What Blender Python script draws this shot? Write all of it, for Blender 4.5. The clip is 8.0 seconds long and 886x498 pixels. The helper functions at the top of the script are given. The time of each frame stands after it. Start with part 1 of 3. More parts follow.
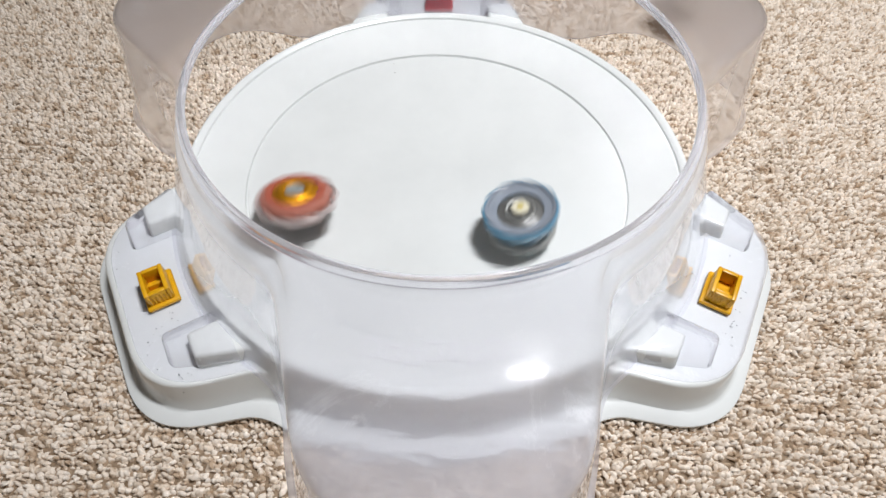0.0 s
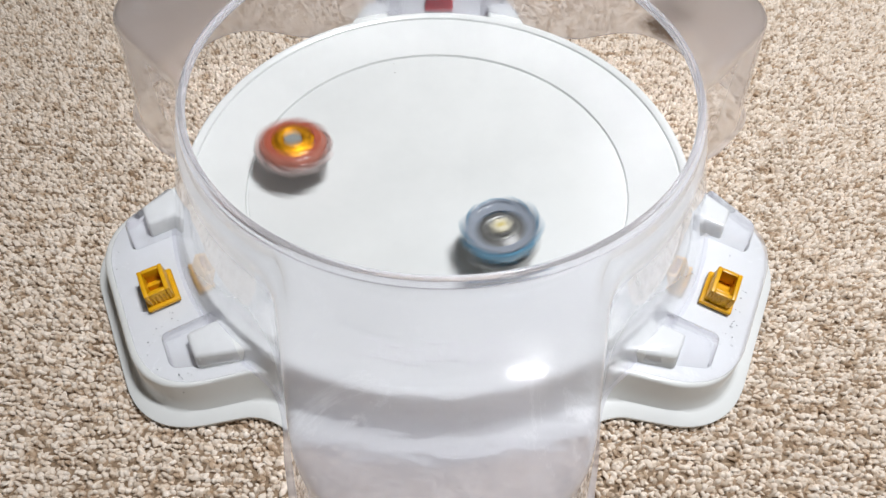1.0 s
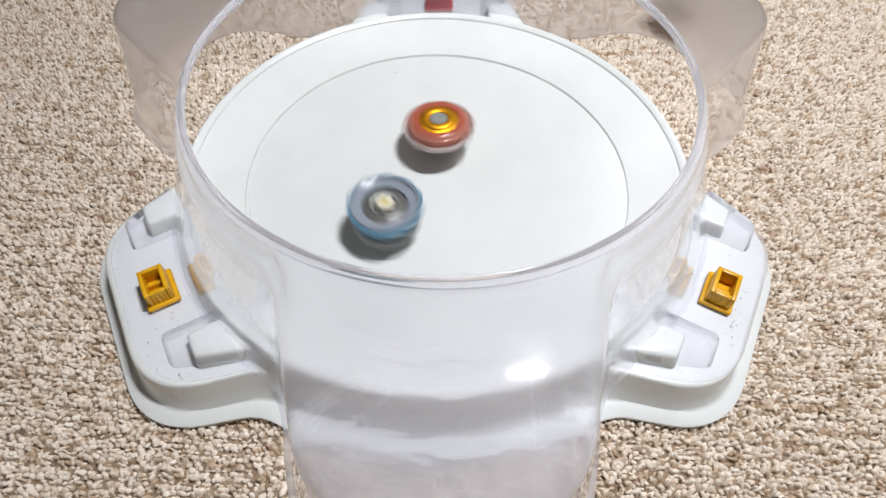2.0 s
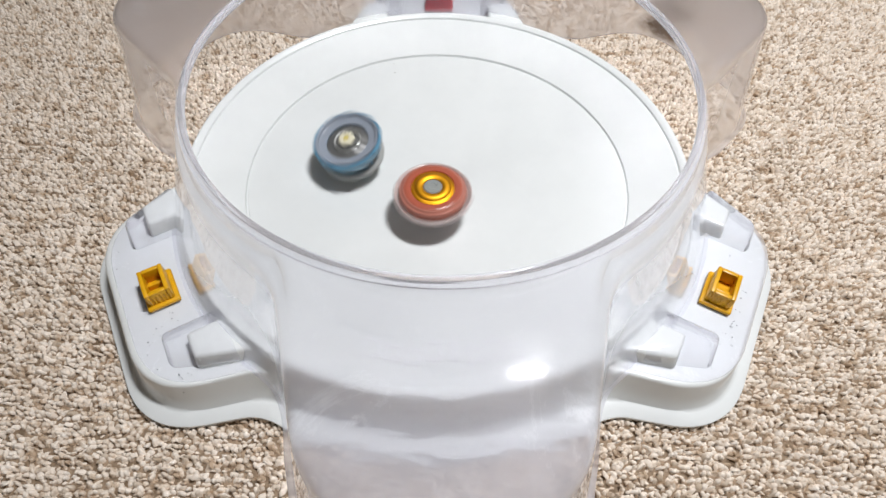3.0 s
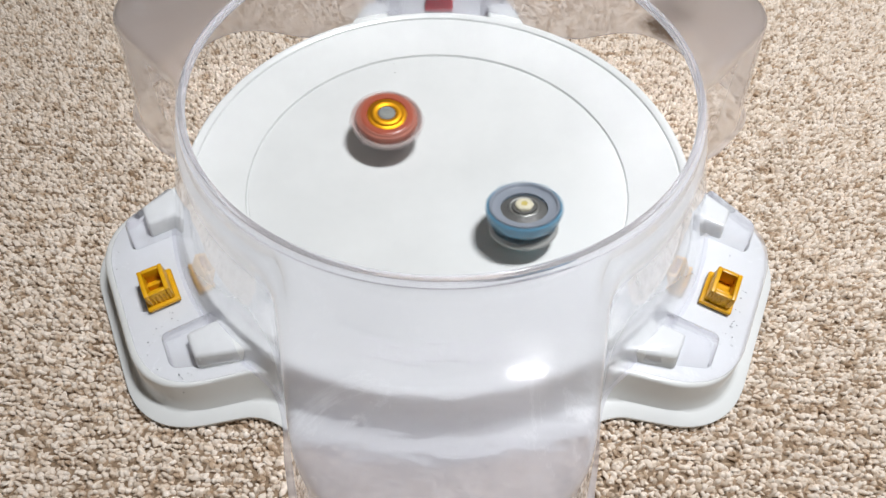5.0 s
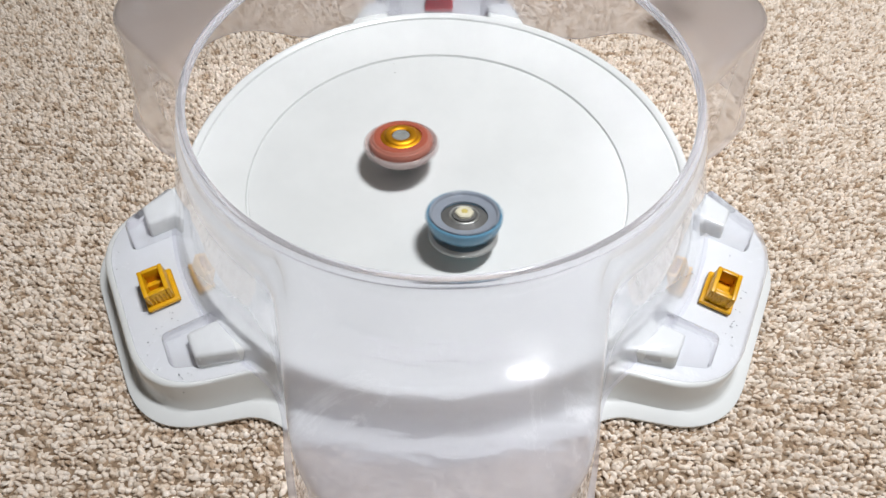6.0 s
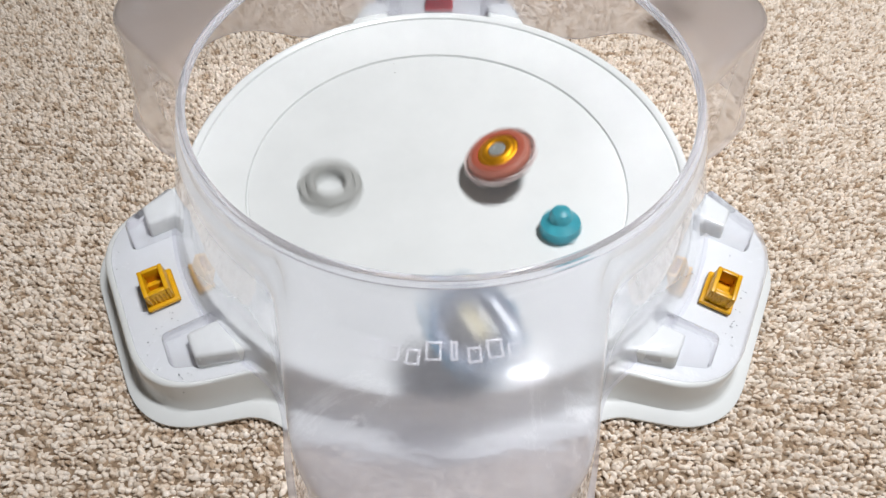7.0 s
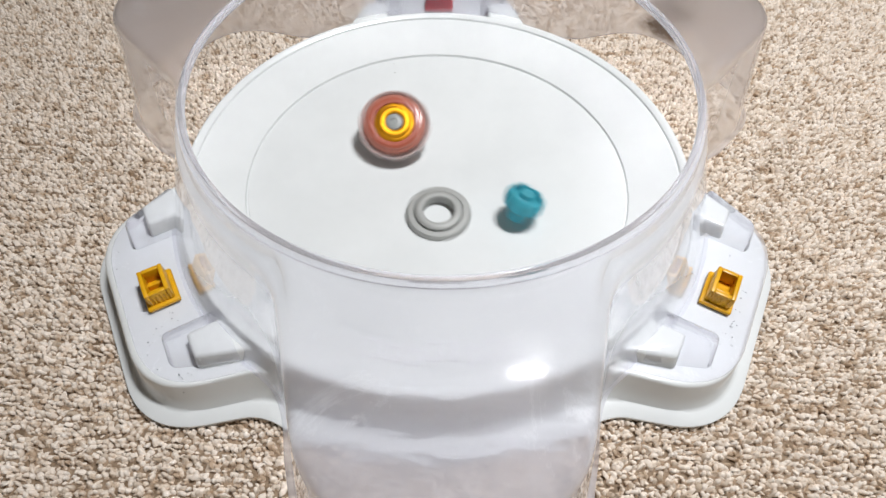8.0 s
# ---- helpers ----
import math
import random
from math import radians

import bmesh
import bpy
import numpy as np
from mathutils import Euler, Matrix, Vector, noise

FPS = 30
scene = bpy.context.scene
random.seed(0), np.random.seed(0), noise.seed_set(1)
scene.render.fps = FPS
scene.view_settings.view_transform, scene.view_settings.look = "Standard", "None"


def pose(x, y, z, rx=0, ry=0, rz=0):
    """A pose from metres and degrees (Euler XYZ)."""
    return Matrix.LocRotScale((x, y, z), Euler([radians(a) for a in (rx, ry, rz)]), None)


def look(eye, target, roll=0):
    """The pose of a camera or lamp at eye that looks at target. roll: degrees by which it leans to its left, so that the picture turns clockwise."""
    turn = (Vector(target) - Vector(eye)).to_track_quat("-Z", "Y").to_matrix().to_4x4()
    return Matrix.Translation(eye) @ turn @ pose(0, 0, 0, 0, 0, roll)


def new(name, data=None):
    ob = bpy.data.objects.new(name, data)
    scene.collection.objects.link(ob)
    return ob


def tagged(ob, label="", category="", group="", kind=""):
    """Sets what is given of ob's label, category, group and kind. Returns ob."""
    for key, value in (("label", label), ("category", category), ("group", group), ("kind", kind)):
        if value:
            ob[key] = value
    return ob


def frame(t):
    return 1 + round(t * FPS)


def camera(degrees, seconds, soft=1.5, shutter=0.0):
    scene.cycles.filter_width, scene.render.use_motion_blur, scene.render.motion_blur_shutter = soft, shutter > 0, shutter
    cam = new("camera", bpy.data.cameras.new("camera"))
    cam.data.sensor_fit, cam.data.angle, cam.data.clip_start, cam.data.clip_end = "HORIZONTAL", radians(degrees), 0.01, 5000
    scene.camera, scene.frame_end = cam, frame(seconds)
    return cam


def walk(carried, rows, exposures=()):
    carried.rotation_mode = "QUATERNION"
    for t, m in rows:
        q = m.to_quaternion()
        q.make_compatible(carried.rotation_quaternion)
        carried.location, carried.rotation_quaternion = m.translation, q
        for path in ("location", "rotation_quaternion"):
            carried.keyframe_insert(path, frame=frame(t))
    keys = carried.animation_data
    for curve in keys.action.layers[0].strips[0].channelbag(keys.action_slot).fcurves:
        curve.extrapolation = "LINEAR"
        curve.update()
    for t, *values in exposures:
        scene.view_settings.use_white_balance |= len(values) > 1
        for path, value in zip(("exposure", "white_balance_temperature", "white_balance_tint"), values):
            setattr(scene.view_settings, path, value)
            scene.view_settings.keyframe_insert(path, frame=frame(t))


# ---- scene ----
CAM = pose(0.0047, -0.2678, 0.3186, 34.634, 0, 0) @ pose(0, 0, 0, 0, 0, 0.986)
cam = camera(77.39, 8.0, soft=1.5, shutter=0.5)
walk(cam, [(0.0, CAM), (8.0, CAM)], exposures=[(0.0, 0.0), (8.0, 0.0)])

# ---- light: one hanging lamp in a plain room ----
world = bpy.data.worlds.new("room_air")
scene.world = world
world.use_nodes = True
world.node_tree.nodes["Background"].inputs["Color"].default_value = (1.0, 0.97, 0.94, 1)
world.node_tree.nodes["Background"].inputs["Strength"].default_value = 0.25


def area(name, eye, target, sx, sy, watts, colour):
    lamp = bpy.data.lights.new(name, "AREA")
    lamp.shape, lamp.size, lamp.size_y, lamp.energy, lamp.color = "RECTANGLE", sx, sy, watts, colour
    ob = new(name, lamp)
    ob.matrix_world = look(eye, target)
    return ob


LAMP = (0.302, 0.036, 1.12)
area("hanging_lamp_light", LAMP, (LAMP[0], LAMP[1] + 0.001, 0), 0.20, 0.036, 14.7, (0.965, 0.975, 1.0))


# ---- materials ----
def material(name, colour, rough=0.5, metal=0.0, spec=0.5):
    m = bpy.data.materials.new(name)
    m.use_nodes = True
    b = m.node_tree.nodes["Principled BSDF"]
    b.inputs["Base Color"].default_value = (*colour, 1)
    b.inputs["Roughness"].default_value = rough
    b.inputs["Metallic"].default_value = metal
    b.inputs["Specular IOR Level"].default_value = spec
    return m, m.node_tree, b


def noise_node(nt, scale, detail=4.0, rough=0.6, stretch=None):
    co = nt.nodes.new("ShaderNodeTexCoord")
    n = nt.nodes.new("ShaderNodeTexNoise")
    n.inputs["Scale"].default_value = scale
    n.inputs["Detail"].default_value = detail
    n.inputs["Roughness"].default_value = rough
    if stretch:
        mp = nt.nodes.new("ShaderNodeMapping")
        mp.inputs["Scale"].default_value = stretch
        nt.links.new(co.outputs["Object"], mp.inputs["Vector"])
        nt.links.new(mp.outputs["Vector"], n.inputs["Vector"])
    else:
        nt.links.new(co.outputs["Object"], n.inputs["Vector"])
    return n


def ramp(nt, source, stops):
    r = nt.nodes.new("ShaderNodeValToRGB")
    e = r.color_ramp.elements
    while len(e) < len(stops):
        e.new(0.5)
    for el, (p, c) in zip(e, stops):
        el.position = p
        el.color = (*c, 1) if len(c) == 3 else c
    nt.links.new(source, r.inputs["Fac"])
    return r


def grey(v):
    return (v, v, v)


def bump(nt, b, source, strength, distance):
    n = nt.nodes.new("ShaderNodeBump")
    n.inputs["Strength"].default_value = strength
    n.inputs["Distance"].default_value = distance
    nt.links.new(source, n.inputs["Height"])
    nt.links.new(n.outputs["Normal"], b.inputs["Normal"])


def plastic(name, colour, rough, wear=0.06, scale=60):
    """Moulded plastic with faint blotches, uneven gloss and a very fine grain."""
    m, nt, b = material(name, colour, rough)
    n = noise_node(nt, scale)
    lo = tuple(c * (1 - wear) for c in colour)
    hi = tuple(min(1, c * (1 + wear * 0.5)) for c in colour)
    r = ramp(nt, n.outputs["Fac"], [(0.35, lo), (0.65, hi)])
    nt.links.new(r.outputs["Color"], b.inputs["Base Color"])
    g = ramp(nt, n.outputs["Fac"], [(0.3, grey(rough * 0.8)), (0.7, grey(min(1, rough * 1.25)))])
    nt.links.new(g.outputs["Color"], b.inputs["Roughness"])
    f = noise_node(nt, 900, 2)
    bump(nt, b, f.outputs["Fac"], 0.06, 0.0004)
    return m


def white_plastic():
    m, nt, b = material("white_plastic", (0.8, 0.815, 0.8), 0.24)
    n = noise_node(nt, 14, 5)
    r = ramp(nt, n.outputs["Fac"], [(0.35, (0.685, 0.705, 0.7)), (0.65, (0.735, 0.755, 0.75))])
    # sparse dark specks of dirt
    v = nt.nodes.new("ShaderNodeTexVoronoi")
    v.inputs["Scale"].default_value = 110
    co = nt.nodes.new("ShaderNodeTexCoord")
    nt.links.new(co.outputs["Object"], v.inputs["Vector"])
    s = ramp(nt, v.outputs["Distance"], [(0.05, grey(1)), (0.085, grey(0))])
    k = noise_node(nt, 23, 2)
    kk = ramp(nt, k.outputs["Fac"], [(0.69, grey(0)), (0.74, grey(0.75))])
    mul = nt.nodes.new("ShaderNodeMath")
    mul.operation = "MULTIPLY"
    nt.links.new(s.outputs["Color"], mul.inputs[0])
    nt.links.new(kk.outputs["Color"], mul.inputs[1])
    mix = nt.nodes.new("ShaderNodeMixRGB")
    nt.links.new(mul.outputs[0], mix.inputs["Fac"])
    nt.links.new(r.outputs["Color"], mix.inputs["Color1"])
    mix.inputs["Color2"].default_value = (0.12, 0.11, 0.1, 1)
    nt.links.new(mix.outputs["Color"], b.inputs["Base Color"])
    f = noise_node(nt, 700, 2)
    bump(nt, b, f.outputs["Fac"], 0.05, 0.0004)
    return m


def clear_plastic():
    """Vacuum-formed clear sheet: mostly see-through, part of it blurred, with a glossy skin and a haze of fine scuffs."""
    m = bpy.data.materials.new("clear_plastic")
    m.use_nodes = True
    nt = m.node_tree
    nt.nodes.remove(nt.nodes["Principled BSDF"])

    def shader(kind, colour, rough=None):
        n = nt.nodes.new(kind)
        n.inputs["Color"].default_value = (*colour, 1)
        if rough is not None:
            n.inputs["Roughness"].default_value = rough
        return n

    def blend(fac, a, b):
        n = nt.nodes.new("ShaderNodeMixShader")
        if isinstance(fac, float):
            n.inputs["Fac"].default_value = fac
        else:
            nt.links.new(fac, n.inputs["Fac"])
        nt.links.new(a.outputs[0], n.inputs[1])
        nt.links.new(b.outputs[0], n.inputs[2])
        return n

    see = shader("ShaderNodeBsdfTransparent", (0.955, 0.96, 0.99))
    blur = shader("ShaderNodeBsdfRefraction", (0.89, 0.885, 0.905), 0.62)
    blur.inputs["IOR"].default_value = 1.1
    # the top of the lobes is frosted, the upright walls clearer
    oc, sp = nt.nodes.new("ShaderNodeTexCoord"), nt.nodes.new("ShaderNodeSeparateXYZ")
    nt.links.new(oc.outputs["Object"], sp.inputs[0])

    def by(axis, a, b, va, vb):
        n = nt.nodes.new("ShaderNodeMapRange")
        for key, v in (("From Min", a), ("From Max", b), ("To Min", va), ("To Max", vb)):
            n.inputs[key].default_value = v
        nt.links.new(sp.outputs[axis], n.inputs["Value"])
        return n.outputs["Result"]

    # moulding ripples of the front lobe, drawn out sideways
    rip = noise_node(nt, 15, 3, 0.55, (1, 2.6, 2.6))
    rb = nt.nodes.new("ShaderNodeBump")
    rb.inputs["Strength"].default_value, rb.inputs["Distance"].default_value = 1.0, 0.012
    nt.links.new(rip.outputs["Fac"], rb.inputs["Height"])
    wavy = shader("ShaderNodeBsdfRefraction", (0.955, 0.96, 0.99), 0.24)
    wavy.inputs["IOR"].default_value = 1.12
    nt.links.new(rb.outputs["Normal"], wavy.inputs["Normal"])
    flat_co, away = nt.nodes.new("ShaderNodeCombineXYZ"), nt.nodes.new("ShaderNodeVectorMath")
    away.operation = "LENGTH"
    nt.links.new(sp.outputs["X"], flat_co.inputs["X"])
    nt.links.new(sp.outputs["Y"], flat_co.inputs["Y"])
    nt.links.new(flat_co.outputs[0], away.inputs[0])

    def by_radius(a, b, va, vb):
        n = nt.nodes.new("ShaderNodeMapRange")
        for key, v in (("From Min", a), ("From Max", b), ("To Min", va), ("To Max", vb)):
            n.inputs[key].default_value = v
        nt.links.new(away.outputs["Value"], n.inputs["Value"])
        return n.outputs["Result"]

    frost = nt.nodes.new("ShaderNodeMath")
    frost.operation = "MAXIMUM"
    nt.links.new(by("Z", 0.09, 0.104, 0.1, 0.88), frost.inputs[0])
    nt.links.new(by_radius(0.180, 0.196, 0.12, BLURRED), frost.inputs[1])
    skirt_frost = nt.nodes.new("ShaderNodeMath")
    skirt_frost.operation = "MAXIMUM"
    nt.links.new(frost.outputs[0], skirt_frost.inputs[0])
    nt.links.new(by("Z", 0.035, 0.08, 0.55, 0.1), skirt_frost.inputs[1])
    body = blend(skirt_frost.outputs[0], see, blur)
    body = blend(by("Y", -0.2, -0.18, 0.45, 0.0), body, wavy)
    haze = blend(0.45, shader("ShaderNodeBsdfDiffuse", (0.64, 0.645, 0.72)), shader("ShaderNodeBsdfTranslucent", (0.64, 0.645, 0.72)))
    s = noise_node(nt, 26, 6, 0.75, (1, 1, 0.35))
    scuff = ramp(nt, s.outputs["Fac"], [(0.4, grey(HAZE)), (0.75, grey(HAZE * 2.0))])
    veil = nt.nodes.new("ShaderNodeMath")
    veil.operation = "MULTIPLY"
    nt.links.new(scuff.outputs["Color"], veil.inputs[0])
    # the haze grows with radius and halves towards the back
    veil_scale = nt.nodes.new("ShaderNodeMath")
    veil_scale.operation = "MULTIPLY"
    nt.links.new(by_radius(0.176, 0.2, 0.6, 0.85), veil_scale.inputs[0])
    nt.links.new(by("Y", -0.08, 0.08, 1.0, 0.5), veil_scale.inputs[1])
    nt.links.new(veil_scale.outputs[0], veil.inputs[1])
    body = blend(veil.outputs[0], body, haze)
    # extra haze over the outer part of the front lobe
    body = blend(by("Y", -0.216, -0.192, 0.5, 0.0), body, haze)
    # pale curved scratches
    q = noise_node(nt, 16, 8, 0.8, (1, 1, 0.12))
    q.inputs["Distortion"].default_value = 1.6
    scratch = ramp(nt, q.outputs["Fac"], [(0.585, grey(0)), (0.61, grey(0.18)), (0.64, grey(0))])
    body = blend(scratch.outputs["Color"], body, shader("ShaderNodeBsdfDiffuse", (0.85, 0.85, 0.88)))
    # one brown smear on the inside of a lobe
    co, mp, gr = nt.nodes.new("ShaderNodeTexCoord"), nt.nodes.new("ShaderNodeMapping"), nt.nodes.new("ShaderNodeTexGradient")
    mp.vector_type = "TEXTURE"
    mp.inputs["Location"].default_value = (0.1926, 0.1574, 0.036)
    mp.inputs["Rotation"].default_value = (0, 0, radians(35))
    mp.inputs["Scale"].default_value = (0.03, 0.03, 0.017)
    gr.gradient_type = "SPHERICAL"
    nt.links.new(co.outputs["Object"], mp.inputs["Vector"])
    nt.links.new(mp.outputs["Vector"], gr.inputs["Vector"])
    sn = noise_node(nt, 150, 5, 0.7)
    sm = nt.nodes.new("ShaderNodeMath")
    sm.operation = "MULTIPLY"
    nt.links.new(gr.outputs["Fac"], sm.inputs[0])
    nt.links.new(sn.outputs["Fac"], sm.inputs[1])
    smear = ramp(nt, sm.outputs[0], [(0.05, grey(0)), (0.3, grey(0.9))])
    body = blend(smear.outputs["Color"], body, shader("ShaderNodeBsdfDiffuse", (0.17, 0.11, 0.07)))
    gloss = shader("ShaderNodeBsdfGlossy", (1, 1, 1), 0.035)
    w = noise_node(nt, 30, 3)
    bp = nt.nodes.new("ShaderNodeBump")
    bp.inputs["Strength"].default_value, bp.inputs["Distance"].default_value = 0.03, 0.002
    nt.links.new(w.outputs["Fac"], bp.inputs["Height"])
    nt.links.new(bp.outputs["Normal"], gloss.inputs["Normal"])
    lw = nt.nodes.new("ShaderNodeLayerWeight")
    lw.inputs["Blend"].default_value = 0.5
    pw, ad = nt.nodes.new("ShaderNodeMath"), nt.nodes.new("ShaderNodeMath")
    pw.operation, ad.operation = "POWER", "MULTIPLY_ADD"
    pw.inputs[1].default_value = 3.0
    ad.inputs[1].default_value, ad.inputs[2].default_value = 0.9, 0.0015
    nt.links.new(lw.outputs["Facing"], pw.inputs[0])
    nt.links.new(pw.outputs[0], ad.inputs[0])
    body = blend(ad.outputs[0], body, gloss)
    nt.links.new(body.outputs[0], nt.nodes["Material Output"].inputs["Surface"])
    return m


BLURRED, HAZE = 0.42, 0.22


def raised_plastic():
    """Raised bars of the clear cover that catch the light."""
    m = bpy.data.materials.new("clear_raised_plastic")
    m.use_nodes = True
    nt = m.node_tree
    b = nt.nodes["Principled BSDF"]
    b.inputs["Base Color"].default_value = (0.9, 0.9, 0.93, 1)
    b.inputs["Roughness"].default_value = 0.15
    a, mix = nt.nodes.new("ShaderNodeBsdfTransparent"), nt.nodes.new("ShaderNodeMixShader")
    n = noise_node(nt, 300, 3)
    f = ramp(nt, n.outputs["Fac"], [(0.35, grey(0.2)), (0.65, grey(0.5))])
    nt.links.new(f.outputs["Color"], mix.inputs["Fac"])
    nt.links.new(a.outputs[0], mix.inputs[1])
    nt.links.new(b.outputs[0], mix.inputs[2])
    nt.links.new(mix.outputs[0], nt.nodes["Material Output"].inputs["Surface"])
    return m


def rim_plastic():
    """The thick rolled rim of the cover, clear and glossy."""
    m, nt, b = material("clear_rim_plastic", (0.86, 0.86, 0.9), 0.06)
    b.inputs["Transmission Weight"].default_value = 0.85
    b.inputs["IOR"].default_value = 1.47
    n = noise_node(nt, 40, 4)
    g = ramp(nt, n.outputs["Fac"], [(0.3, grey(0.05)), (0.7, grey(0.14))])
    nt.links.new(g.outputs["Color"], b.inputs["Roughness"])
    return m


def clear_inside():
    """The inner face of the clear sheet: see-through with a faint sheen."""
    m = bpy.data.materials.new("clear_plastic_inside")
    m.use_nodes = True
    nt = m.node_tree
    nt.nodes.remove(nt.nodes["Principled BSDF"])
    a, b, mix = (nt.nodes.new(k) for k in ("ShaderNodeBsdfTransparent", "ShaderNodeBsdfGlossy", "ShaderNodeMixShader"))
    a.inputs["Color"].default_value = (0.985, 0.985, 0.99, 1)
    b.inputs["Roughness"].default_value = 0.12
    mix.inputs["Fac"].default_value = 0.0015
    nt.links.new(a.outputs[0], mix.inputs[1])
    nt.links.new(b.outputs[0], mix.inputs[2])
    nt.links.new(mix.outputs[0], nt.nodes["Material Output"].inputs["Surface"])
    return m



def thin_plastic():
    """Thin clear moulding: see-through, with gloss that grows on its slanting sides and a little dust."""
    m = bpy.data.materials.new("thin_clear_plastic")
    m.use_nodes = True
    nt = m.node_tree
    nt.nodes.remove(nt.nodes["Principled BSDF"])
    a, d, g = (nt.nodes.new(k) for k in ("ShaderNodeBsdfTransparent", "ShaderNodeBsdfDiffuse", "ShaderNodeBsdfGlossy"))
    a.inputs["Color"].default_value = (0.985, 0.985, 0.99, 1)
    d.inputs["Color"].default_value = (0.66, 0.665, 0.73, 1)
    g.inputs["Roughness"].default_value = 0.09
    mix, skin = nt.nodes.new("ShaderNodeMixShader"), nt.nodes.new("ShaderNodeMixShader")
    n = noise_node(nt, 60, 5, 0.7)
    dust = ramp(nt, n.outputs["Fac"], [(0.4, grey(0.15)), (0.75, grey(0.32))])
    nt.links.new(dust.outputs["Color"], mix.inputs["Fac"])
    nt.links.new(a.outputs[0], mix.inputs[1])
    nt.links.new(d.outputs[0], mix.inputs[2])
    fr = nt.nodes.new("ShaderNodeFresnel")
    fr.inputs["IOR"].default_value = 1.28
    nt.links.new(fr.outputs[0], skin.inputs["Fac"])
    nt.links.new(mix.outputs[0], skin.inputs[1])
    nt.links.new(g.outputs[0], skin.inputs[2])
    nt.links.new(skin.outputs[0], nt.nodes["Material Output"].inputs["Surface"])
    return m


def tinted(name, colour, rough=0.18, weight=0.5):
    """Translucent coloured plastic."""
    m, nt, b = material(name, colour, rough)
    b.inputs["Transmission Weight"].default_value = weight
    b.inputs["IOR"].default_value = 1.45
    n = noise_node(nt, 120)
    r = ramp(nt, n.outputs["Fac"], [(0.3, tuple(c * 0.85 for c in colour)), (0.7, tuple(min(1, c * 1.1) for c in colour))])
    nt.links.new(r.outputs["Color"], b.inputs["Base Color"])
    return m


def metal(name, colour, rough):
    m, nt, b = material(name, colour, rough, 1.0)
    n = noise_node(nt, 300, 4)
    r = ramp(nt, n.outputs["Fac"], [(0.3, grey(rough * 0.75)), (0.7, grey(rough * 1.3))])
    nt.links.new(r.outputs["Color"], b.inputs["Roughness"])
    return m


def carpet_loops():
    m, nt, b = material("carpet_loops", (0.5, 0.42, 0.34), 0.95, 0, 0.15)
    g = nt.nodes.new("ShaderNodeNewGeometry")
    per = ramp(nt, g.outputs["Random Per Island"], [(0.0, (0.52, 0.42, 0.32)), (0.05, (0.66, 0.56, 0.46)), (0.16, (0.81, 0.71, 0.61)), (1.0, (0.96, 0.875, 0.785))])
    n = noise_node(nt, 105, 3, 0.6, (0.8, 1.25, 1))
    patch = ramp(nt, n.outputs["Fac"], [(0.36, (0.64, 0.54, 0.44)), (0.47, (0.97, 0.95, 0.92)), (0.6, (1.0, 1.0, 1.0))])
    mix = nt.nodes.new("ShaderNodeMixRGB")
    mix.blend_type = "MULTIPLY"
    mix.inputs["Fac"].default_value = 1.0
    nt.links.new(per.outputs["Color"], mix.inputs["Color1"])
    nt.links.new(patch.outputs["Color"], mix.inputs["Color2"])
    nt.links.new(mix.outputs["Color"], b.inputs["Base Color"])
    f = noise_node(nt, 1100, 4)
    bump(nt, b, f.outputs["Fac"], 0.8, 0.0009)
    return m


def carpet_backing(name, low, high):
    m, nt, b = material(name, low, 0.95, 0, 0.1)
    n = noise_node(nt, 180, 4)
    r = ramp(nt, n.outputs["Fac"], [(0.35, low), (0.65, high)])
    nt.links.new(r.outputs["Color"], b.inputs["Base Color"])
    bump(nt, b, n.outputs["Fac"], 0.8, 0.004)
    return m


def painted(name, colour):
    m, nt, b = material(name, colour, 0.85, 0, 0.3)
    n = noise_node(nt, 90, 5)
    r = ramp(nt, n.outputs["Fac"], [(0.3, tuple(c * 0.95 for c in colour)), (0.7, colour)])
    nt.links.new(r.outputs["Color"], b.inputs["Base Color"])
    bump(nt, b, n.outputs["Fac"], 0.2, 0.002)
    return m


WHITE, CLEAR, INSIDE, RIM = white_plastic(), clear_plastic(), clear_inside(), rim_plastic()
RAISED, THIN = raised_plastic(), thin_plastic()
YELLOW = plastic("amber_plastic", (0.72, 0.375, 0.006), 0.32, 0.15, 120)
RED = plastic("red_plastic", (0.5, 0.03, 0.04), 0.35, 0.15, 120)
CORAL = tinted("coral_plastic", (0.68, 0.27, 0.2), 0.22, 0.35)
PALE = tinted("pale_clear_plastic", (0.9, 0.77, 0.74), 0.2, 0.45)
GOLD = metal("gold_plating", (0.78, 0.37, 0.02), 0.5)
CHIP = plastic("grey_chip", (0.27, 0.285, 0.275), 0.3, 0.1, 200)
BLUE = tinted("blue_plastic", (0.17, 0.4, 0.58), 0.2, 0.35)
SMOKE = tinted("smoky_clear_plastic", (0.47, 0.52, 0.6), 0.2, 0.45)
DARK = plastic("dark_grey_plastic", (0.13, 0.13, 0.125), 0.32, 0.15, 200)
CREAM = plastic("cream_plastic", (0.72, 0.68, 0.52), 0.35, 0.1, 200)
STEEL = metal("zinc_metal", (0.56, 0.57, 0.55), 0.45)
BLACK = plastic("black_plastic", (0.03, 0.03, 0.035), 0.4, 0.2, 200)
TEAL = tinted("teal_plastic", (0.08, 0.54, 0.65), 0.4, 0.5)
DEEP = tinted("deep_red_plastic", (0.5, 0.13, 0.08), 0.25, 0.2)
MARK = plastic("yellow_mark", (0.6, 0.5, 0.16), 0.4, 0.1, 300)
ZINC = material("zinc_casting", (0.37, 0.375, 0.36), 0.55, 0.25)[0]
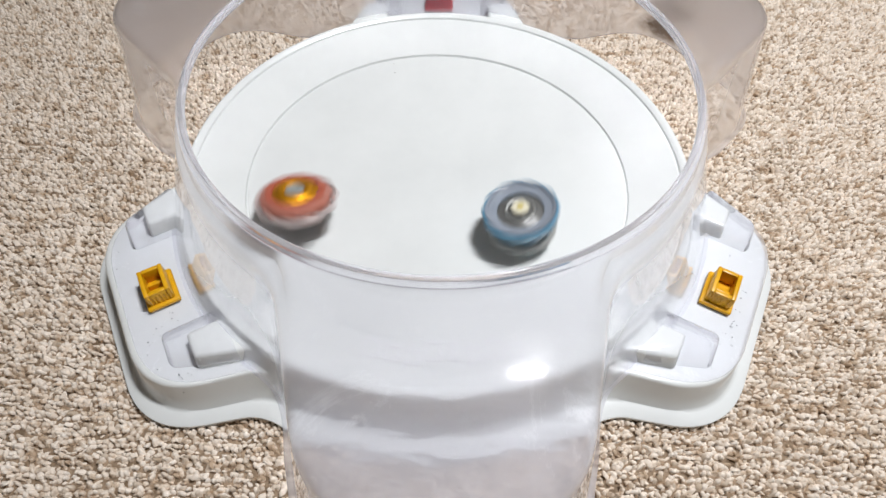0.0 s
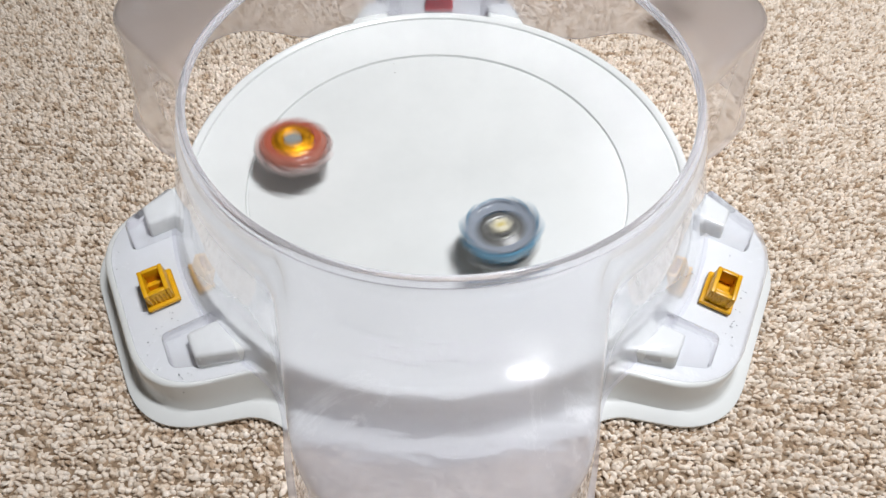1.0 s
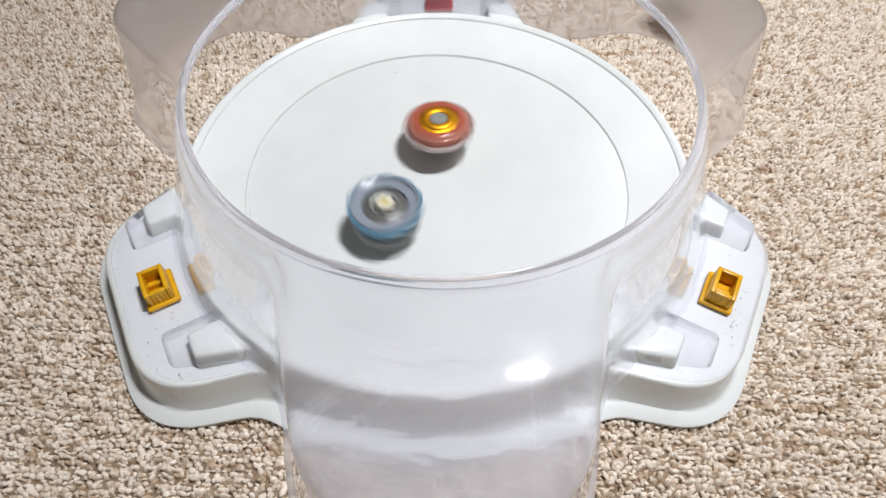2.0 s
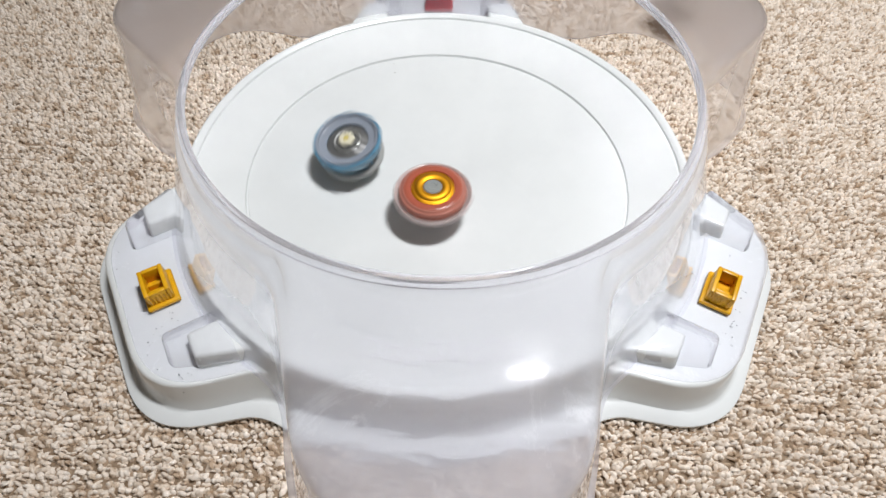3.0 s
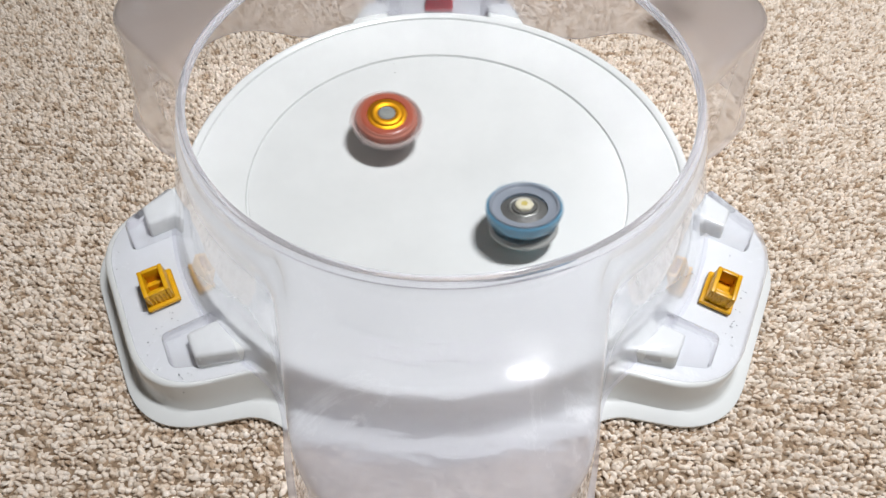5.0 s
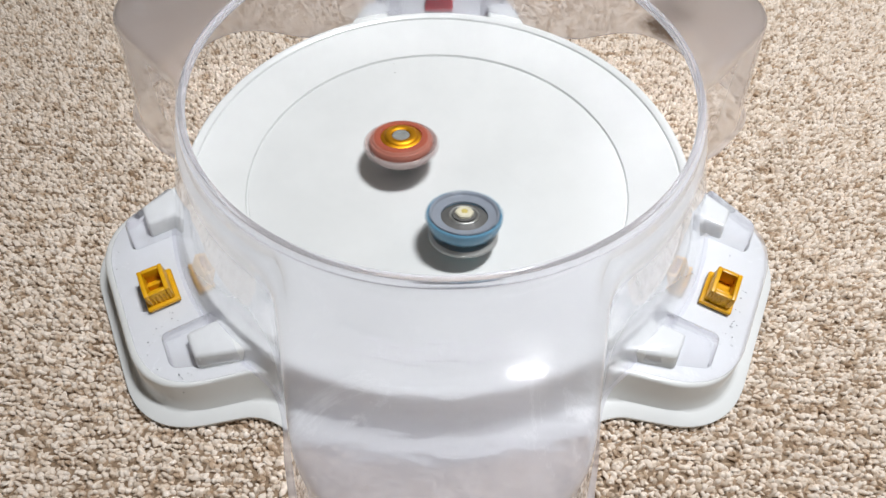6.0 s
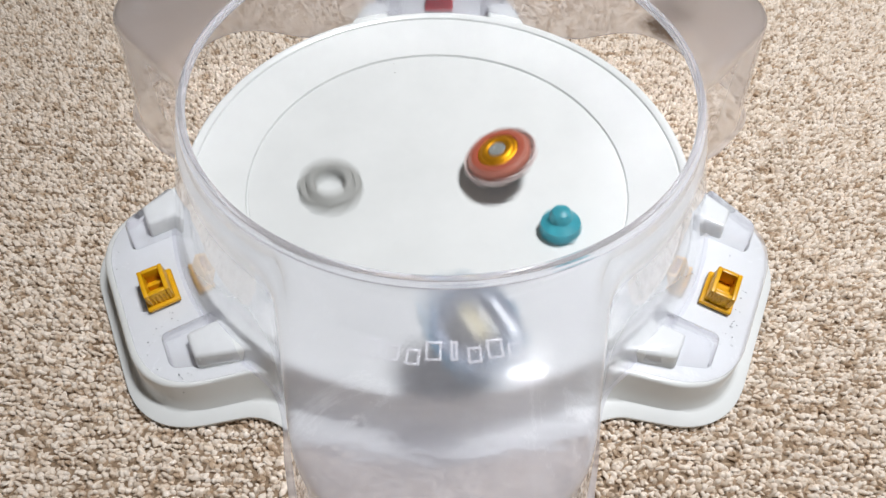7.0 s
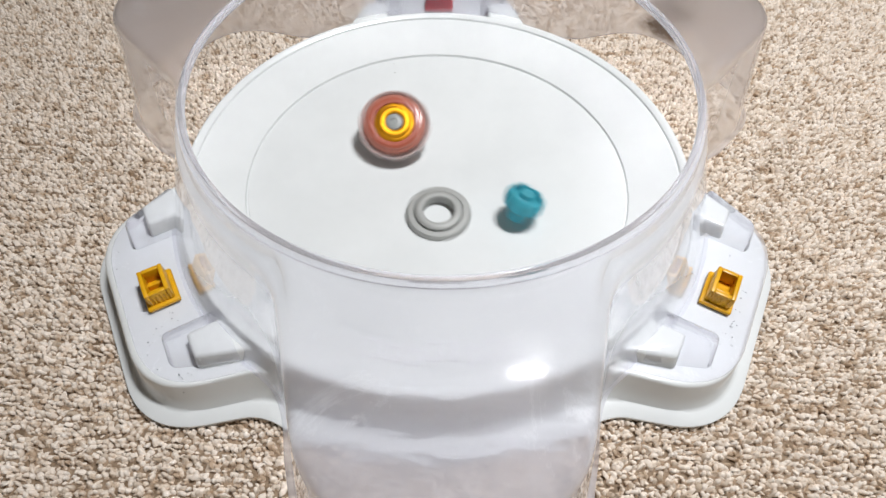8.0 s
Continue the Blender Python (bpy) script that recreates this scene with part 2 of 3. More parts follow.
LOOPS = carpet_loops()
# dark brown standing in for the shade in the gaps between loops
GAP_SHADE = carpet_backing("carpet_gap_shade", (0.17, 0.12, 0.078), (0.38, 0.285, 0.2))
BACKING = carpet_backing("far_carpet", (0.5, 0.41, 0.33), (0.78, 0.68, 0.57))
WALL, CEILING = painted("wall_paint", (0.84, 0.83, 0.81)), painted("ceiling_paint", (0.87, 0.865, 0.85))


# ---- mesh helpers ----
def link_mesh(name, bm, mat, parent=None, label="", smooth=35):
    me = bpy.data.meshes.new(name)
    bm.normal_update()
    bm.to_mesh(me)
    bm.free()
    me.materials.append(mat)
    if smooth:
        me.shade_smooth()
        me.set_sharp_from_angle(angle=radians(smooth))
    ob = new(name, me)
    ob.parent = parent
    if label:
        ob["label"] = label
    return ob


def part(name, bm, mat, parent, label="", smooth=35):
    return link_mesh(name, bm, mat, parent, label, smooth)


def lathe(profile, n=64, wave=None):
    """A closed turned body. wave(k, angle, r) may shift the radius of the profile's k-th point."""
    bm = bmesh.new()
    rings = []
    for k, (r, z) in enumerate(profile):
        if r < 1e-6:
            rings.append([bm.verts.new((0, 0, z))])
            continue
        row = []
        for i in range(n):
            a = 2 * math.pi * i / n
            q = wave(k, a, r) if wave else r
            row.append(bm.verts.new((q * math.cos(a), q * math.sin(a), z)))
        rings.append(row)
    for p, q in zip(rings, rings[1:]):
        for i in range(n):
            j = (i + 1) % n
            if len(p) == 1 and len(q) == 1:
                continue
            if len(p) == 1:
                bm.faces.new((p[0], q[i], q[j]))
            elif len(q) == 1:
                bm.faces.new((p[i], q[0], p[j]))
            else:
                bm.faces.new((p[i], q[i], q[j], p[j]))
    bmesh.ops.recalc_face_normals(bm, faces=bm.faces[:])
    return bm


def ring_body(profile, n=64, wave=None):
    """A closed ring: the profile's last point joins its first."""
    bm = bmesh.new()
    rows = []
    for k, (r, z) in enumerate(profile):
        row = []
        for i in range(n):
            a = 2 * math.pi * i / n
            q = wave(k, a, r) if wave else r
            row.append(bm.verts.new((q * math.cos(a), q * math.sin(a), z)))
        rows.append(row)
    for p, q in zip(rows, rows[1:] + rows[:1]):
        for i in range(n):
            j = (i + 1) % n
            bm.faces.new((p[i], q[i], q[j], p[j]))
    bmesh.ops.recalc_face_normals(bm, faces=bm.faces[:])
    return bm


def box(x0, x1, y0, y1, z0, z1, bevel=0.0, seg=2):
    bm = bmesh.new()
    bmesh.ops.create_cube(bm, size=1.0)
    for v in bm.verts:
        v.co = Vector(((x0 + x1) / 2 + v.co.x * (x1 - x0), (y0 + y1) / 2 + v.co.y * (y1 - y0), (z0 + z1) / 2 + v.co.z * (z1 - z0)))
    if bevel:
        bmesh.ops.bevel(bm, geom=bm.edges[:], offset=bevel, segments=seg, profile=0.5, affect="EDGES")
    return bm


def merge(*bodies):
    bm = bmesh.new()
    for b in bodies:
        me = bpy.data.meshes.new("tmp")
        b.to_mesh(me)
        b.free()
        bm.from_mesh(me)
        bpy.data.meshes.remove(me)
    return bm


# ---- the plan of the arena, in metres ----
TURN = 1.0                       # the arena's turn on the carpet, degrees
WINGS = (90, 210, 330)
LOBES = (270, 30, 150)


def smax(a, b, k):
    h = max(k - abs(a - b), 0) / k
    return max(a, b) + h * h * k / 4


def smin(a, b, k):
    return -smax(-a, -b, k)


def tongue(x, y, deg, tip, half, slope, at, round_):
    """Signed distance to a rounded, narrowing tongue that reaches out along deg."""
    a = radians(deg)
    u, v = x * math.cos(a) + y * math.sin(a), abs(-x * math.sin(a) + y * math.cos(a))
    side = (v - half + slope * (u - at)) / math.hypot(1, slope)
    d = smax(side, u - tip, round_)
    return max(d, -u)


def reach(fn, deg, r0=0.1, r1=0.34):
    c, s = math.cos(radians(deg)), math.sin(radians(deg))
    for _ in range(26):
        m = (r0 + r1) / 2
        if fn(m * c, m * s) < 0:
            r0 = m
        else:
            r1 = m
    return r0


def base_plan(tip, half, slope, core, k=0.012):
    def fn(x, y):
        d = math.hypot(x, y) - core
        for w in WINGS:
            d = smin(d, tongue(x, y, w, tip, half, slope, 0.165, 0.034), k)
        return d
    return fn


def cover_plan(z):
    s = (z - 0.02) / 0.08
    core = 0.1815 - (z - 0.0275) / 0.0872 * 0.0325
    tip, half, slope = 0.2515 - 0.0120 * s, 0.0835 - 0.0150 * s, 0.27

    def fn(x, y):
        d = math.hypot(x, y) - core
        for w in LOBES:
            d = smin(d, tongue(x, y, w, tip, half, slope, 0.175, 0.036), 0.014)
        return d
    return fn


def polar_mesh(rows):
    """rows: lists of equal length of (x, y, z), each closed round the axis."""
    bm = bmesh.new()
    vs = [[bm.verts.new(p) for p in row] for row in rows]
    for p, q in zip(vs, vs[1:]):
        for i in range(len(p)):
            j = (i + 1) % len(p)
            bm.faces.new((p[i], p[j], q[j], q[i]))
    return bm, vs


N = 480
ANG = [360 * i / N for i in range(N)]


def row_at(radii, zs):
    return [(r * math.cos(radians(a)), r * math.sin(radians(a)), z) for r, z, a in zip(radii, zs, ANG)]


def dish_z(r):
    r = min(r, 0.17)
    if r < 0.1325:
        return 0.016 + 0.0107 * (r / 0.1325) ** 2
    if r < 0.1626:
        return 0.0267 + (r - 0.1325) * 0.4
    return 0.0387 + (r - 0.1626) * 0.42


# ---- room ----
def room():
    x, y, h, t = 2.1, 2.0, 2.4, 0.1
    f = link_mesh("floor", box(-x - t, x + t, -y - t, y + t, -0.12, -0.004), BACKING, smooth=0)
    tagged(f, "beige and brown looped carpet covering the floor", "floor", kind="structure")
    c = link_mesh("ceiling", box(-x - t, x + t, -y - t, y + t, h, h + 0.1), CEILING, smooth=0)
    tagged(c, "plain white painted ceiling", "ceiling", kind="structure")
    for name, b in (("wall_north", (-x - t, x + t, y, y + t)), ("wall_east", (x, x + t, -y, y)),
                    ("wall_west", (-x - t, -x, -y, y)), ("wall_south", (-x - t, x + t, -y - t, -y))):
        w = link_mesh(name, box(*b, -0.004, h), WALL, smooth=0)
        tagged(w, "plain off-white painted wall", "wall", kind="structure")


room()


def carpet_pile():
    """Loops of the carpet: uneven little domes in wavering rows."""
    rng = np.random.default_rng(4)
    dx, dy = 0.0030, 0.0027
    xs, ys = np.meshgrid(np.arange(-0.56, 0.56, dx), np.arange(-0.36, 0.42, dy))
    ys = ys.ravel()
    low_row = (np.round(ys / dy).astype(int) % 3 == 0) & (rng.random(ys.size) < 0.85)
    xs = xs.ravel() + (np.round(ys / dy).astype(int) % 2) * dx / 2
    xs = xs + rng.normal(0, dx * 0.24, xs.size) + 0.0016 * np.sin(ys * 90)
    ys = ys + rng.normal(0, dy * 0.17, ys.size) + 0.0014 * np.sin(xs * 70)
    keep = (np.hypot(xs, ys) > 0.165) & (np.abs(xs) < 0.40 + 0.45 * (ys + 0.3))
    xs, ys, low_row = xs[keep], ys[keep], low_row[keep]
    n = xs.size
    a = rng.normal(0, 0.4, n)
    la, lb = rng.uniform(0.0013, 0.0023, n), rng.uniform(0.0010, 0.0016, n)
    hh = 0.0026 + 0.0027 * rng.random(n) ** 0.7 - 0.0013 * (np.sin(xs * 420 + 3 * np.sin(ys * 130)) * np.sin(ys * 640) > 0.5)
    hh = hh - 0.0018 * low_row
    la, lb = la * (1 - 0.12 * low_row), lb * (1.12 - 0.5 * low_row)
    tilt = rng.normal(0, 0.0007, (n, 2))
    seg = 7
    th = np.arange(seg) * 2 * np.pi / seg
    v = np.zeros((n, 2 * seg + 1, 3))
    for ring, (s, z) in enumerate(((1.0, 0.0), (0.8, 0.78))):
        ex, ey = np.cos(th)[None] * la[:, None] * s, np.sin(th)[None] * lb[:, None] * s
        wob = rng.uniform(0.62, 1.38, (n, seg))
        ex, ey = ex * wob, ey * wob
        o = slice(ring * seg, ring * seg + seg)
        v[:, o, 0] = xs[:, None] + ex * np.cos(a)[:, None] - ey * np.sin(a)[:, None] + tilt[:, :1] * ring
        v[:, o, 1] = ys[:, None] + ex * np.sin(a)[:, None] + ey * np.cos(a)[:, None] + tilt[:, 1:] * ring
        v[:, o, 2] = -0.004 + z * hh[:, None] * rng.uniform(0.72, 1.2, (n, seg))
    v[:, -1] = np.stack([xs + tilt[:, 0] * 1.3, ys + tilt[:, 1] * 1.3, -0.004 + hh], 1)
    f = []
    for i in range(seg):
        j = (i + 1) % seg
        f += [(i, j, seg + j), (i, seg + j, seg + i), (seg + i, seg + j, 2 * seg)]
    f = np.array(f)
    faces = (f[None] + (np.arange(n) * (2 * seg + 1))[:, None, None]).reshape(-1, 3)
    me = bpy.data.meshes.new("carpet_pile")
    # loops, and under them a dark sheet that paints the shade between them
    shade_sheet = [(-0.373, -0.36, -0.0035), (0.373, -0.36, -0.0035), (0.56, 0.055, -0.0035), (0.56, 0.42, -0.0035), (-0.56, 0.42, -0.0035), (-0.56, 0.055, -0.0035)]
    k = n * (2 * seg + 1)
    me.from_pydata(v.reshape(-1, 3).tolist() + shade_sheet, [], faces.tolist() + [tuple(range(k, k + 6))])
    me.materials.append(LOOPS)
    me.materials.append(GAP_SHADE)
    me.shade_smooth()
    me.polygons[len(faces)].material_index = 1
    ob = new("carpet_pile", me)
    tagged(ob, "cream and brown uneven loops of the carpet pile", "carpet", kind="stuff")


carpet_pile()


# ---- hanging lamp, out of view, whose light falls on the arena ----
def hanging_lamp():
    root = new("hanging_lamp")
    root.matrix_world = pose(LAMP[0], LAMP[1], LAMP[2] + 0.03)
    part("lamp_housing", merge(box(-0.25, 0.25, -0.09, -0.075, -0.03, 0.03), box(-0.25, 0.25, 0.075, 0.09, -0.03, 0.03),
                               box(-0.25, -0.235, -0.075, 0.075, -0.03, 0.03), box(0.235, 0.25, -0.075, 0.075, -0.03, 0.03),
                               box(-0.235, 0.235, -0.075, 0.075, 0.02, 0.03)), WHITE, root)
    for x in (-0.2, 0.2):
        part("rod", box(x - 0.004, x + 0.004, -0.004, 0.004, 0.03, 2.4 - LAMP[2] - 0.03), WHITE, root)
    tagged(root, "long white lamp hanging on two rods from the ceiling", "lamp")


hanging_lamp()


# ---- the arena's white base ----
def arena_base():
    root = new("battle_arena")
    root.matrix_world = pose(0, 0, 0, 0, 0, TURN)
    # bowl: turned dish with two fine grooves and a rolled lip
    prof = [(0, 0.016)]
    for r in (0.02, 0.04, 0.06, 0.08, 0.1, 0.115, 0.125, 0.1312):
        prof.append((r, dish_z(r)))
    prof += [(0.1316, 0.0254), (0.1328, 0.0255), (0.1334, 0.0273)]
    for r in (0.14, 0.148, 0.155, 0.161, 0.1640):
        prof.append((r, dish_z(r)))
    prof += [(0.1645, 0.0386), (0.1654, 0.0388), (0.1659, 0.0404), (0.1672, 0.0413), (0.1686, 0.0422), (0.1697, 0.0424), (0.1706, 0.0420),
             (0.1712, 0.0408), (0.1728, 0.036), (0.1755, 0.0266), (0.1758, 0.02), (0.171, 0.02), (0.1685, 0.0375), (0.160, 0.0355), (0.132, 0.0235), (0.0, 0.0125)]
    part("bowl", lathe(prof, 256), WHITE, root, "white shallow bowl with two fine grooves", 30)
    # skirt with three wings, upright side and a flat foot
    top = [reach(base_plan(0.2205, 0.0778, 0.26, 0.1735), a) for a in ANG]
    mid = [reach(base_plan(0.2245, 0.0838, 0.30, 0.1795), a) for a in ANG]
    foot = [reach(base_plan(0.2325, 0.0945, 0.34, 0.1935, 0.008), a) for a in ANG]
    rows = [row_at([0.1722] * N, [0.0262] * N)]
    for inset, z in ((0.004, 0.0262), (0.0018, 0.0261), (0.0006, 0.0254), (0.0, 0.0242)):
        rows.append(row_at([max(0.1726, r - inset) for r in top], [z] * N))
    rows.append(row_at([(a + b) / 2 for a, b in zip(top, mid)], [0.014] * N))
    rows.append(row_at(mid, [0.0058] * N))
    rows.append(row_at([r + 0.0012 for r in mid], [0.0042] * N))
    rows.append(row_at([r + 0.003 for r in mid], [0.0037] * N))
    rows.append(row_at([r - 0.001 for r in foot], [0.0034] * N))
    rows.append(row_at(foot, [0.0028] * N))
    rows.append(row_at(foot, [0.0008] * N))
    rows.append(row_at([r - 0.004 for r in foot], [0.0006] * N))
    rows.append(row_at([0.165] * N, [0.0006] * N))
    bm, _ = polar_mesh(rows)
    bmesh.ops.recalc_face_normals(bm, faces=bm.faces[:])
    part("skirt", bm, WHITE, root, "white three-winged skirt with a flat foot", 40)
    # blocks at both ends of each wing
    for w in WINGS:
        for sgn in (-1, 1):
            crest = 0.0416 if w == 90 else 0.0374
            b = box(0.1665, 0.1868, 0.0436, 0.0680 if w == 90 else 0.0655, 0.022, crest, 0.0022, 3)
            for v in b.verts:
                if v.co.x < 0.17:
                    v.co.x -= 0.0015 + (v.co.y - 0.0445) * 0.37
                low = (crest - v.co.z) / 0.0154
                if v.co.y > 0.056:
                    v.co.y -= (v.co.x - 0.171) * 0.36 - 0.003 * low
                else:
                    v.co.y -= 0.003 * low
                if v.co.x > 0.175:
                    v.co.x += 0.003 * low
                v.co.y *= sgn
            if sgn < 0:
                bmesh.ops.reverse_faces(b, faces=b.faces[:])
            o = part("block", b, WHITE, root)
            o.matrix_basis = pose(0, 0, 0, 0, 0, w)
    tagged(root, "round white plastic battle arena with three wings on the carpet", "toy arena")
    return root


arena_base()


# ---- launcher sockets on the wings ----
def socket(name, mat, label, m):
    root = new(name)
    root.matrix_world = m
    part("plate", box(-0.0095, 0.0095, -0.0125, 0.0125, 0, 0.003, 0.0012, 3), mat, root)
    # a hollow sleeve of four sides, ribbed on the outside
    s = [box(-0.0072, -0.0046, -0.0100, 0.0100, 0.0028, 0.0132, 0.0007), box(0.0046, 0.0072, -0.0100, 0.0100, 0.0028, 0.0132, 0.0007),
         box(-0.0047, 0.0047, -0.0100, -0.0072, 0.0028, 0.0131, 0.0007), box(-0.0047, 0.0047, 0.0072, 0.0100, 0.0028, 0.0131, 0.0007)]
    sleeve = part("sleeve", merge(*s), mat, root)
    for i in range(8):
        y = -0.0084 + i * 0.0024
        part("rib", box(0.0070, 0.0077, y - 0.0006, y + 0.0006, 0.0028, 0.0100, 0.0003, 1), mat, sleeve)
    for i in range(6):
        x = -0.0055 + i * 0.0022
        for e in (-0.0100, 0.0100):
            part("rib", box(x - 0.0006, x + 0.0006, e - 0.0004, e + 0.0004, 0.0028, 0.0106, 0.0003, 1), mat, sleeve)
    part("crossbar", box(-0.0047, 0.0047, -0.0030, -0.0010, 0.0028, 0.0072, 0.0004), mat, root)
    return tagged(root, label, "launcher socket", group="launcher sockets on the arena")


def on_wing(deg, u, v=0.0):
    return pose(0, 0, 0, 0, 0, TURN + deg) @ pose(u, v, 0.0273)


socket("launcher_socket", YELLOW, "amber plastic hollow launcher socket on a white wing", on_wing(210, 0.1938, 0.0018))
socket("launcher_socket", YELLOW, "amber plastic hollow launcher socket on a white wing", on_wing(330, 0.1980, -0.0006))
socket("launcher_socket", RED, "red plastic hollow launcher socket on a white wing", on_wing(90, 0.2035, -0.0008))


# ---- the clear cover ----
COVER = pose(0.0026, 0.0007, 0, 0, 0, TURN)


def cover_sheet():
    """Rows of radii and heights from the thin flange at the foot of the lobes up to the round opening."""
    ground = [reach(cover_plan(0.022), a) for a in ANG]
    out = [max(0.0, min(1.0, (r - 0.186) / 0.018)) for r in ground]
    low = [0.0275 - 0.0055 * w * w * (3 - 2 * w) for w in out]
    rows = [([r + 0.0065 * w for r, w in zip(ground, out)], [z - 0.0018 * w for z, w in zip(low, out)]),
            ([r + 0.0022 * w for r, w in zip(ground, out)], [z - 0.0013 * w for z, w in zip(low, out)])]
    for s in (0, 0.03, 0.12, 0.3, 0.5, 0.7, 0.88, 1.0):
        zs = [b + (0.098 - b) * s for b in low]
        plans = {}
        radii = []
        for a, z in zip(ANG, zs):
            key = round(z, 5)
            if key not in plans:
                plans[key] = cover_plan(key)
            radii.append(reach(plans[key], a))
        rows.append((radii, zs))
    edge = rows[-1][0]
    for inset, z in ((0.0006, 0.1005), (0.0022, 0.1032), (0.005, 0.1052), (0.0095, 0.1068)):
        rows.append(([max(r - inset, 0.1484 + (0.1146 - z) * 0.25) for r in edge], [z] * N))
    last = rows[-1][0]
    for s in (0.12, 0.25, 0.38, 0.5, 0.62, 0.75, 0.92):
        rows.append(([r + (0.1486 - r) * s for r in last], [0.1068 + 0.0076 * (1.7 * s - 0.7 * s * s)] * N))
    rows.append(([0.1480] * N, [0.1147] * N))
    return rows


def clear_cover():
    root = new("clear_cover")
    root.matrix_world = COVER
    rows = cover_sheet()
    bm, _ = polar_mesh([row_at(r, z) for r, z in rows])
    bmesh.ops.recalc_face_normals(bm, faces=bm.faces[:])
    shell = part("shell", bm, CLEAR, root, "clear hazy vacuum-formed wall with a round opening", 60)
    m = shell.modifiers.new("thickness", "SOLIDIFY")
    m.thickness, m.offset = 0.0013, -1
    shell.data.materials.append(INSIDE)
    shell.visible_shadow = False
    m.material_offset = m.material_offset_rim = 1
    rim = part("rim", ring_body([(0.1436, 0.1148), (0.1437, 0.1180), (0.1440, 0.1188), (0.1448, 0.1193), (0.1462, 0.1191), (0.1468, 0.1182), (0.1470, 0.1166), (0.1474, 0.1160),
                                 (0.1482, 0.1157), (0.1486, 0.1151), (0.1487, 0.1143), (0.1482, 0.1137), (0.1474, 0.1138), (0.1460, 0.1150), (0.1450, 0.1160), (0.1443, 0.1150)], 256),
               RIM, root, "thick rolled clear rim", 50)
    rim.visible_shadow = False
    # flat clear sheets on the wings
    top_plan = [reach(base_plan(0.2189, 0.0762, 0.26, 0.1735), a) for a in ANG]
    for w in WINGS:
        b = bmesh.new()
        rows_ = []
        for i, a in enumerate(ANG):
            d = (a - w + 180) % 360 - 180
            if abs(d) <= 25.6 and top_plan[i] > 0.1785:
                rows_.append((d, i))
        rows_.sort()
        vs = []
        for d, i in rows_:
            c, sn = math.cos(radians(ANG[i] - w)), math.sin(radians(ANG[i] - w))
            vs.append([b.verts.new((q * c, q * sn, z)) for q, z in ((0.1772, 0.0272), ((0.1772 + top_plan[i]) / 2, 0.0272), (top_plan[i] - 0.0008, 0.0272), (top_plan[i], 0.0268))])
        for p_, q_ in zip(vs, vs[1:]):
            for k in range(3):
                b.faces.new((p_[k], p_[k + 1], q_[k + 1], q_[k]))
        bmesh.ops.recalc_face_normals(b, faces=b.faces[:])
        o = part("wing_sheet", b, CLEAR, root, "thin clear sheet lying on the wing", 50)
        o.matrix_basis = pose(0, 0, 0, 0, 0, w)
        o.data.materials.append(INSIDE)
        o.visible_shadow = False
        k = o.modifiers.new("thickness", "SOLIDIFY")
        k.thickness, k.offset = 0.0006, -1
        k.material_offset = k.material_offset_rim = 1
    # clear feet over the blocks of the wings
    for w in WINGS:
        for sgn in (-1, 1):
            b = box(0.168, 0.2045, 0.0345, 0.0700, 0.0276, 0.0440 if w == 90 else 0.0405, 0.0036, 4)
            for v in b.verts:
                high = (v.co.z - 0.0276) / 0.0129
                if v.co.y > 0.05:
                    v.co.y -= (v.co.x - 0.170) * 0.42 + 0.003 * high
                else:
                    v.co.y += 0.003 * high
                if v.co.x > 0.19:
                    v.co.x -= 0.0035 * high
                v.co.y *= sgn
            if sgn < 0:
                bmesh.ops.reverse_faces(b, faces=b.faces[:])
            b.normal_update()
            down = [f for f in b.faces if f.normal.z < -0.9]
            bmesh.ops.delete(b, geom=down, context="FACES")
            o = part("foot", b, THIN, root, "clear raised foot", 50)
            o.matrix_basis = pose(0, 0, 0, 0, 0, w)
            k = o.modifiers.new("thickness", "SOLIDIFY")
            k.thickness, k.offset = 0.0009, -1
            o.data.materials.append(INSIDE)
            o.visible_shadow = False
            k.material_offset = k.material_offset_rim = 1
    # raised plain bars where the lettering of the maker stands, on the front lobe
    for i, (wd, up) in enumerate(((0.0075, 0.0), (0.006, -0.001), (0.006, -0.002), (0.0068, 0.001), (0.0032, 0.001), (0.006, -0.001), (0.0068, 0.001), (0.006, -0.001))):
        b = _frame(wd, 0.0085 if up > -0.001 else 0.007)
        o = part("raised_bar", b, RAISED, root, "", 50)
        x = -0.0300 + i * 0.0083
        y = -math.sqrt(0.1765 ** 2 - x * x)
        o.matrix_basis = pose(x + 0.001, y + up, 0.1106, 5, 0, math.degrees(math.atan2(x, -y)))
    tagged(root, "clear hazy plastic cover with three lobes over the white arena", "toy cover")


def _frame(w, h, t=0.0013, d=0.0013):
    return merge(box(-w / 2, -w / 2 + t, -h / 2, h / 2, 0, d, 0.0003, 1), box(w / 2 - t, w / 2, -h / 2, h / 2, 0, d, 0.0003, 1),
                 box(-w / 2, w / 2, h / 2 - t, h / 2, 0, d * 0.9, 0.0003, 1), box(-w / 2, w / 2, -h / 2, -h / 2 + t, 0, d * 0.9, 0.0003, 1))


clear_cover()


